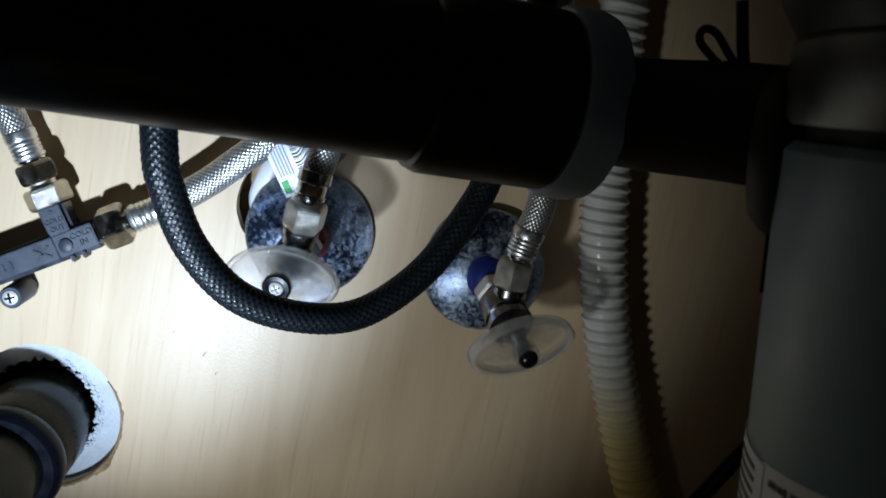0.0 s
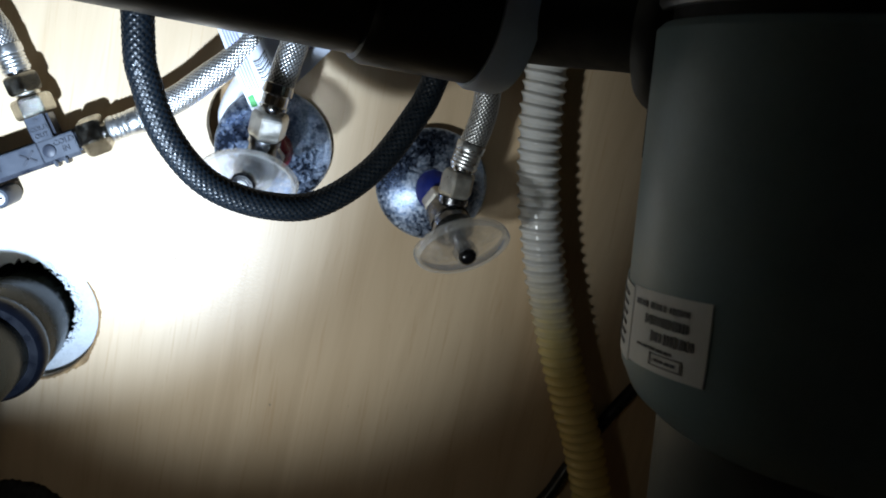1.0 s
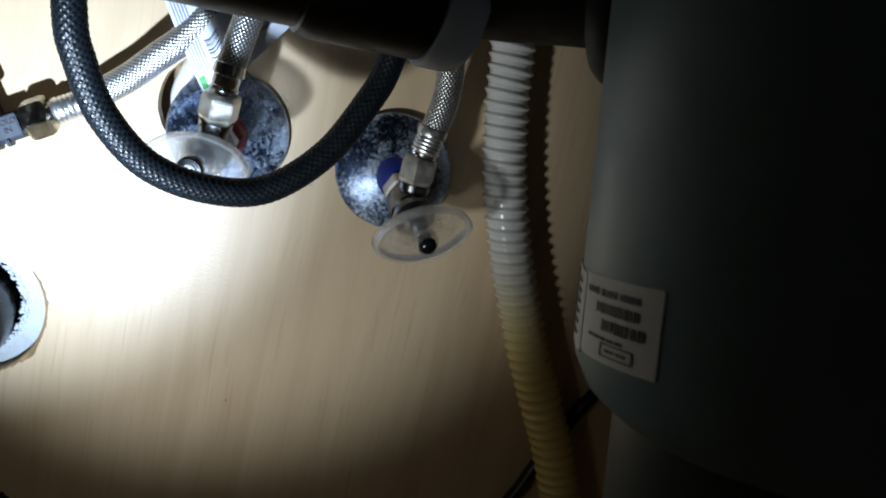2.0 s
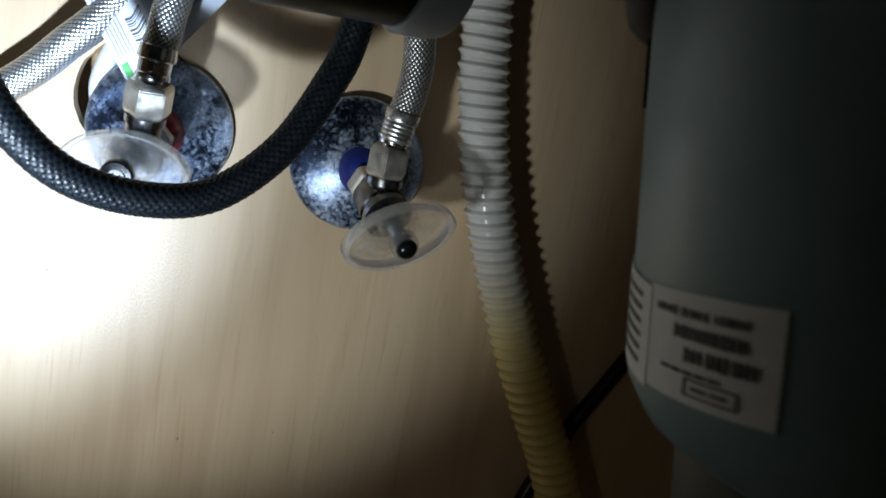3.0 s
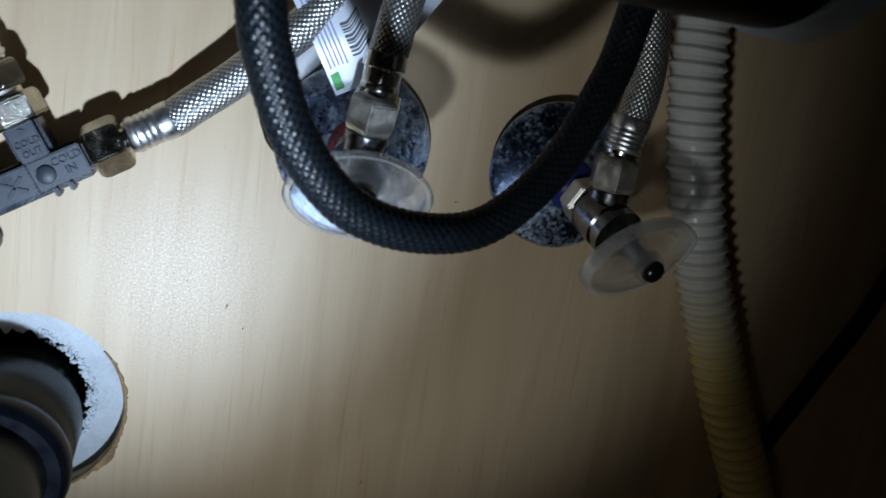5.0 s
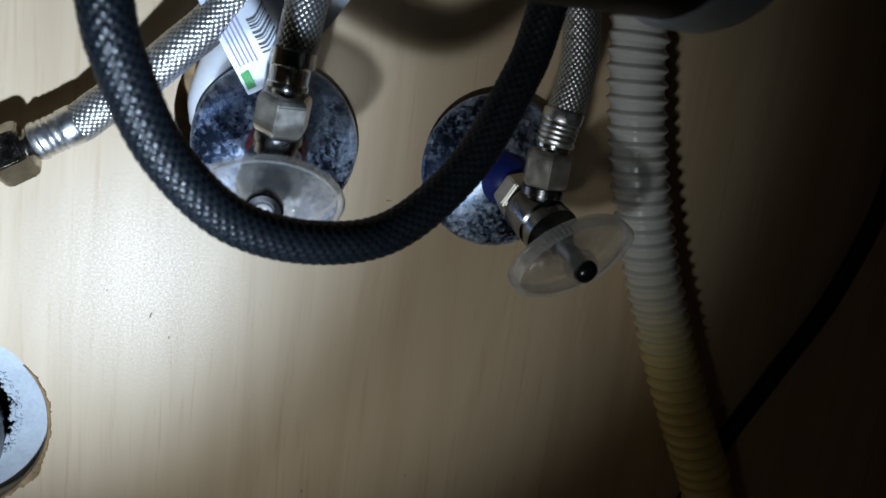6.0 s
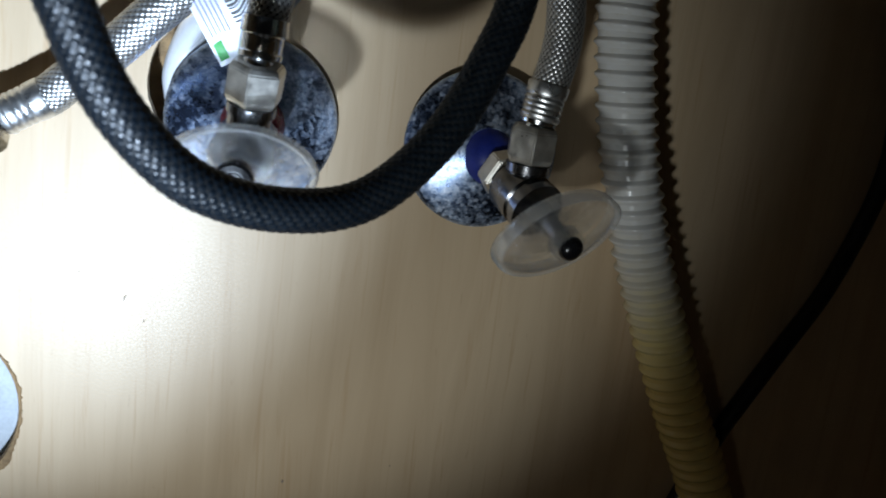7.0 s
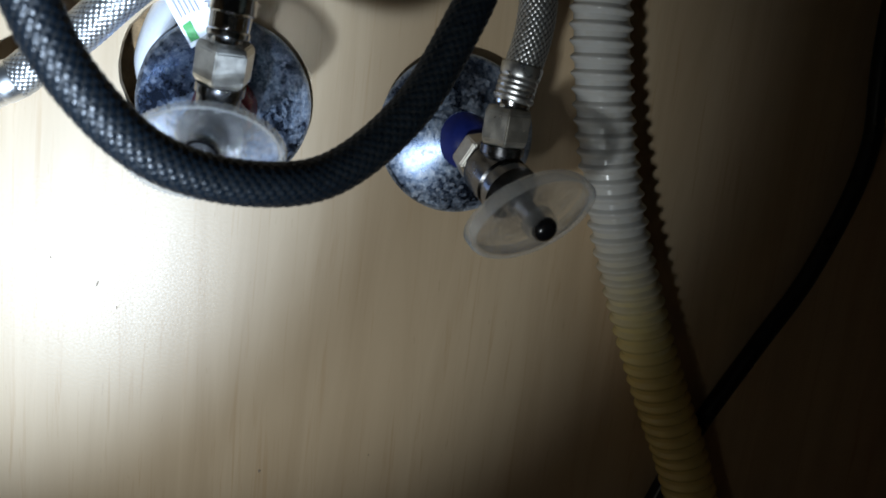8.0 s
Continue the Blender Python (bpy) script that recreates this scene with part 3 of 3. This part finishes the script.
for k in range(4):
    part("raised_mark", block(tb @ pose(-0.024 - 0.0035 * k, 0.0, 0.0075, 0, 0, 90), (0.0035, 0.0006, 0.0005), 0.0001), raised_plastic, tee)


def lettering(text, m, size, parent, material):
    cu = bpy.data.curves.new("lettering", "FONT")
    cu.body, cu.size, cu.extrude, cu.align_x, cu.align_y = text, size, 0.00025, "CENTER", "CENTER"
    cu.resolution_u = 2
    tmp = bpy.data.objects.new("lettering", cu)
    me = bpy.data.meshes.new_from_object(tmp)
    bpy.data.objects.remove(tmp)
    me.transform(m)
    return link("lettering", me, material, parent, "moulded word", 20)


lettering("COLD", tb @ pose(0.0082, 0.0024, 0.0075), 0.0036, tee, raised_plastic)
lettering("IN", tb @ pose(0.0082, -0.0012, 0.0075), 0.0036, tee, raised_plastic)
lettering("COLD", tb @ pose(0.0, 0.0112, 0.0069), 0.0030, tee, raised_plastic)
lettering("OUT", tb @ pose(0.0, 0.0078, 0.0069), 0.0030, tee, raised_plastic)
part("arrow", lathe([(0, 0), (0.0013, 0), (0.0013, 0.0005), (0, 0.0005)], tb @ pose(0.0, 0.0152, 0.0066), 3), raised_plastic, tee)
# nuts
na = frame_at(c + ax * 0.0145, ax, out)
part("nut", hexnut(na @ pose(0, 0, 0, 0, 0, -15), 0.0168, 0.0, 0.0120), plated, tee, "chrome-plated brass nut", 12)
nb = frame_at(c + side * 0.0170, side, out)
part("nut", hexnut(nb @ pose(0, 0, 0, 0, 0, 12), 0.0168, 0.0, 0.0095), plated, tee, "chrome-plated brass nut", 12)
part("neck", lathe([(0, 0.0095), (0.0056, 0.0095), (0.0056, 0.0112), (0, 0.0112)], nb), nickel, tee)
part("nut", hexnut(nb @ pose(0, 0, 0, 0, 0, -14), 0.0152, 0.0112, 0.0200), plated, tee, "chrome-plated brass nut", 12)
foot = part("foot", lathe([(0, -0.010), (0.0050, -0.010), (0.0050, 0.0065), (0.0043, 0.0074), (0, 0.0074)], tb @ pose(-0.0305, -0.0125, 0)), grey_plastic, tee, "mounting foot")
screw_head(frame_at(tb @ Vector((-0.0305, -0.0125, 0.0076)), out) @ pose(0, 0, 0, 0, 0, 20), 0.0032, foot)

# inlet hose from the tee, rising behind the loop
h3 = braided_hose("supply_hose", "stainless steel braided hose bending up from the mixing tee", [tuple(c + ax * 0.0405), tuple(c + ax * 0.0445), (-0.0565, -0.0140, 0.5088), (-0.0450, -0.0170, 0.5185), (-0.0340, -0.022, 0.5295), (-0.0220, -0.024, 0.5420), (-0.011, -0.026, 0.560), (0.0, -0.026, 0.60), (0.004, -0.018, 0.70), (0.004, -0.018, 0.86)], 0.0064, steel_braid, 20, 0.0023, 0.00050, "braided supply hoses", 7)
end_fitting(h3, tuple(c + ax * 0.0282), ax, 0.0061, 0.0150, 3, 0.003)
u = c + side * 0.0372
h4 = braided_hose("supply_hose", "stainless steel braided hose rising from the tee's cold outlet", [tuple(u + side * 0.012), tuple(u + side * 0.020), tuple(u + side * 0.04), (-0.140, -0.018, 0.60), (-0.15, -0.02, 0.70), (-0.15, -0.02, 0.86)], 0.0064, steel_braid, 20, 0.0023, 0.00050, "braided supply hoses", 7)
end_fitting(h4, tuple(u + side * 0.001), side, 0.0064, 0.0125, 3, 0.003)

# ---- paper tag on the hot supply hose ----
tag = thing("hose_tag", (0.0, -0.03, 0.54), "white glossy printed tag folded round the supply hose", "label")
TU = Vector((0.0445, 0, 0.0275)).normalized()
TV = Vector((-TU.z, 0, TU.x))
TO = Vector((-0.0115, -0.030, 0.5195))


def on_tag(a, b, lift=0.0):
    """A place on the folded sheet: a along, b up."""
    bend = 0.004 * math.sin(a / 0.045 * math.pi) + 0.0035 * math.sin(b / 0.03 * 2.2)
    b += 0.42 * max(0, a - 0.012) + 0.0008 * math.sin(a * 420) * min(1, b / 0.01)
    return TO + TU * a + TV * b + Vector((0, 0.006 - bend - lift, 0))


def tag_patch(a0, a1, b0, b1, lift, thick, na=14, nb=10):
    bm = bmesh.new()
    lay = []
    for z in (lift, lift - thick):
        lay.append([[bm.verts.new(on_tag(a0 + (a1 - a0) * i / na, b0 + (b1 - b0) * j / nb, z)) for j in range(nb + 1)] for i in range(na + 1)])
    for g in lay:
        for i in range(na):
            for j in range(nb):
                bm.faces.new((g[i][j], g[i + 1][j], g[i + 1][j + 1], g[i][j + 1]))
    f, k = lay
    for i in range(na):
        for j in (0, nb):
            bm.faces.new((f[i][j], f[i + 1][j], k[i + 1][j], k[i][j]))
    for j in range(nb):
        for i in (0, na):
            bm.faces.new((f[i][j], f[i][j + 1], k[i][j + 1], k[i][j]))
    return bm


part("sheet", tag_patch(-0.0005, 0.047, -0.001, 0.044, 0, 0.0003), tag_film, tag, "glossy white film")
part("green_mark", tag_patch(0.0003, 0.0032, 0.0005, 0.0058, 0.0003, 0.0002, 2, 2), green_ink, tag, "green corner print")
for k in range(5):
    part("print_line", tag_patch(0.0012 + 0.0014 * k, 0.0017 + 0.0014 * k, 0.0075, 0.040, 0.0003, 0.0002, 1, 14), ink_blue, tag, "faint violet print")
rng = random.Random(11)
y = 0.0095
while y < 0.021:
    w = rng.choice((0.0003, 0.0005, 0.0008))
    part("bar", tag_patch(0.0095, 0.0165, y, y + w, 0.0003, 0.0002, 6, 1), ink, tag, "black print")
    y += w + rng.choice((0.0004, 0.0006, 0.0009))
for k in range(6):
    part("print_line", tag_patch(0.026, 0.042, 0.006 + 0.0035 * k, 0.0068 + 0.0035 * k, 0.0003, 0.0002, 8, 1), ink_blue, tag, "faint violet print")

# ---- drain pipe out of the wall ----
drain = thing("drain_pipe", (-0.110, 0.0, 0.388), "grimy grey drain pipe in the wall hole with black gasket", "pipe")
dm = frame_at((-0.110, 0.05, 0.392), (-0.01, -1, -0.06))
part("wall_pipe", lathe([(0, -0.03), (0.0225, -0.03), (0.0225, 0.052), (0.0205, 0.052), (0.0205, 0.045), (0, 0.045)], dm, 56), grey_pipe, drain, "grey metal pipe")
part("slip_nut", lathe([(0.020, 0.050), (0.0240, 0.050), (0.0246, 0.053), (0.0246, 0.078), (0.0236, 0.081), (0.020, 0.081)], dm, 56), grey_pipe, drain, "grimy grey nut")
part("gasket", lathe([(0.0195, 0.080), (0.0236, 0.080), (0.0256, 0.0825), (0.0262, 0.0865), (0.0254, 0.0905), (0.0236, 0.0925), (0.0195, 0.0925)], dm, 56), blue_rubber, drain, "black rubber gasket")
part("trap_arm", sweep([tuple(dm @ Vector((0, 0, h))) for h in (0.05, 0.07, 0.09, 0.11)] + [(-0.1135, -0.082, 0.3825), (-0.1145, -0.101, 0.3700), (-0.1150, -0.109, 0.3500), (-0.1150, -0.111, 0.3200), (-0.1150, -0.111, 0.2600)], 0.0196, 0.003, 48), grey_pipe, drain, "dark olive trap arm bending down")

foam = thing("foam_sleeve", (-0.100, 0.0, 0.268), "rough black foam sleeve stuffed in the lower wall hole", "foam")
bm = lathe([(0.020, 0.03), (0.030, 0.028), (0.0335, 0.001), (0.0335, -0.004), (0.031, -0.009), (0.025, -0.012), (0.018, -0.009), (0.017, 0.02)], frame_at((-0.100, 0, 0.268), (0, 1, 0)), 120)
bmesh.ops.subdivide_edges(bm, edges=list(bm.edges), cuts=2, use_grid_fill=True)
for v in bm.verts:
    q = noise.noise_vector(v.co * 420) * 0.0016 + noise.noise_vector(v.co * 1400) * 0.0007
    v.co += q
part("sleeve", bm, black_foam, foam)

# ---- black drain pipe across the top, with its milky ring, elbow and the disposer ----
PZ = 0.5785


def pipe_at(x):
    return Vector((x, -0.152 + 0.22 * x, PZ + 0.02 * (x - 0.07)))


arm = thing("discharge_pipe", pipe_at(0.0), "black plastic discharge pipe with a milky ring nut", "pipe")
pd = (pipe_at(0.1) - pipe_at(0)).normalized()
pm = frame_at(pipe_at(0.0), pd)
k = 1 / pd.x
part("tube", lathe([(0, -0.56), (0.0235, -0.56), (0.0235, 0.045 * k), (0, 0.045 * k)], pm, 64), black_plastic, arm)
part("hub", lathe([(0.0225, 0.026 * k), (0.0250, 0.027 * k), (0.0262, 0.030 * k), (0.0262, 0.066 * k), (0.0225, 0.067 * k)], pm, 64), black_plastic, arm, "thicker socket")
part("ring_nut", lathe([(0.022, 0.0665 * k), (0.0270, 0.0665 * k), (0.0280, 0.068 * k), (0.0282, 0.076 * k), (0.0274, 0.079 * k), (0.022, 0.0795 * k)], pm, 64), white_plastic, arm, "milky white ring nut")
DX, DY, DR = 0.1829, -0.2269, 0.0672
j0 = pipe_at(0.079)
part("elbow", sweep([tuple(pipe_at(0.070)), tuple(j0), (0.095, -0.152, 0.5800), (0.111, -0.170, 0.5820), (0.134, -0.190, 0.583), (0.150, -0.203, 0.583)], 0.0158, 0.002, 40), black_rubber, arm, "black rubber outlet elbow")

disposer = thing("waste_disposer", (DX, DY, 0.50), "grey cylindrical waste disposer hanging under the sink", "waste disposer")
dz = pose(DX, DY, 0)
part("motor_housing", lathe([(0, 0.4835), (DR - 0.014, 0.4835), (DR - 0.008, 0.4848), (DR - 0.003, 0.4890), (DR, 0.4955), (DR, 0.588), (DR - 0.002, 0.590), (0, 0.590)], dz, 128), shell, disposer, "grey painted motor housing")
part("groove", lathe([(0, 0.5895), (DR - 0.004, 0.5895), (DR - 0.004, 0.594), (0, 0.594)], dz, 96), black_rubber, disposer, "black gasket groove")
part("band", lathe([(0, 0.5935), (DR - 0.001, 0.5935), (DR, 0.595), (DR, 0.611), (DR - 0.002, 0.613), (0, 0.613)], dz, 128), band_metal, disposer, "dull metal band")
part("hopper", lathe([(0, 0.6125), (DR - 0.001, 0.6125), (DR + 0.003, 0.620), (DR + 0.007, 0.636), (DR + 0.007, 0.70), (DR - 0.004, 0.735), (0.045, 0.755), (0.045, 0.863), (0, 0.863)], dz, 128), shell_dark, disposer, "dark grey hopper")
part("base", lathe([(0, 0.400), (0.040, 0.400), (0.050, 0.405), (0.0545, 0.415), (0.0550, 0.4840), (0, 0.4840)], dz, 96), shell_dark, disposer, "narrower dark base")
# rubber outlet flange and its clamp
fo = Vector((0.1325, -0.1895, 0.586))
fm = frame_at(fo, Vector((-0.8, 0.55, 0.0)))
part("flange", lathe([(0, -0.03), (0.0215, -0.03), (0.0215, 0.002), (0.0205, 0.005), (0.0185, 0.008), (0.0165, 0.010), (0, 0.010)], fm, 48, (1.0, 1.05)), black_rubber, disposer, "black outlet flange")
part("clamp_tab", block(frame_at((0.1255, -0.1950, 0.5640), (-0.9, 0.45, 0)), (0.004, 0.026, 0.005), 0.0012), black_rubber, disposer, "black clamp tab")
part("wire_clip", sweep([(0.1245, -0.1700, 0.6015), (0.1155, -0.1700, 0.6085), (0.1112, -0.1700, 0.6130), (0.1120, -0.1700, 0.6160), (0.1155, -0.1700, 0.6150), (0.1205, -0.1700, 0.6085), (0.1260, -0.1720, 0.6015)], 0.0011, 0.0007, 12), black_rubber, disposer, "black wire clip")
part("wire_clip", sweep([(0.1245, -0.1710, 0.6015), (0.1225, -0.1710, 0.6115), (0.1210, -0.1710, 0.6235)], 0.0016, 0.001, 12), black_rubber, disposer, "black wire end")


def on_drum(ang0, ang1, z0, z1, lift, thick=0.0003, n=24):
    """A curved sticker on the housing."""
    bm = bmesh.new()
    cols = []
    for i in range(n + 1):
        a = radians(ang0 + (ang1 - ang0) * i / n)
        up = 0.0042 * max(0, math.degrees(a) - 174) / 31.5
        cols.append([bm.verts.new((DX + r * math.cos(a), DY + r * math.sin(a), z + up)) for r, z in ((DR + lift, z0), (DR + lift, z1), (DR + lift - thick, z1), (DR + lift - thick, z0))])
    for a, b in zip(cols, cols[1:]):
        for k in range(4):
            bm.faces.new((a[k], b[k], b[(k + 1) % 4], a[(k + 1) % 4]))
    bm.faces.new(cols[0])
    bm.faces.new(cols[-1])
    return bm


sticker = part("sticker", on_drum(174.5, 205.5, 0.4988, 0.5197, 0.0003), paper, disposer, "white printed sticker")
part("sticker", on_drum(150, 175.2, 0.4980, 0.5190, 0.0005), paper, disposer, "smaller white printed sticker")
rows = [(0.5160, 0.0018, 178, 201, 3), (0.5123, 0.0027, 184, 203, 1), (0.5082, 0.0030, 187, 203, 3), (0.5048, 0.0008, 181, 196, 5), (0.5022, 0.0008, 189.5, 198, 2)]
rng = random.Random(3)
for z, hgt, a0, a1, words in rows:
    a = a0
    for w in range(words):
        n = max(4, round((a1 - a0) / words / 1.25))
        step = (a1 - a0) / words * 0.86 / n
        for q in range(n):
            tall = hgt * rng.uniform(0.75, 1.0)
            part("print_bar", on_drum(a + step * q, a + step * (q + rng.uniform(0.5, 0.85)), z - tall / 2, z + tall / 2, 0.0006, 0.0002, 2), ink, sticker, "black printed bar")
        a += (a1 - a0) / words
for z in (0.5160, 0.5132, 0.5104, 0.5076, 0.5048, 0.5020):
    part("print_bar", on_drum(158, 171, z - 0.0005, z + 0.0005, 0.0008, 0.0002, 5), ink, sticker, "black printed bar")
for a0, a1, z0, z1 in ((187.5, 199, 0.5036, 0.5039), (187.5, 199, 0.5006, 0.5009), (187.5, 187.8, 0.5006, 0.5039), (198.7, 199, 0.5006, 0.5039)):
    part("print_bar", on_drum(a0, a1, z0, z1, 0.0006, 0.0002, 6), ink, sticker, "black printed frame")

# the disposer hangs a little out of plumb
disposer.rotation_euler = (radians(-1.08), radians(-8.1), 0)

# ---- power cable ----
cable = thing("power_cable", (0.19, -0.02, 0.39), "black power cable hanging down the cabinet back", "cable")
link("sheath", sweep([(0.235, -0.030, 0.86), (0.245, -0.014, 0.65), (0.2530, -0.007, 0.552), (0.2575, -0.006, 0.505), (0.2435, -0.005, 0.4560), (0.2225, -0.0045, 0.4180), (0.2025, -0.0044, 0.3825), (0.1860, -0.0044, 0.3440), (0.173, -0.0048, 0.30), (0.16, -0.02, 0.15), (0.16, -0.08, 0.004)], 0.0038, 0.002, 20), cable_skin, cable)
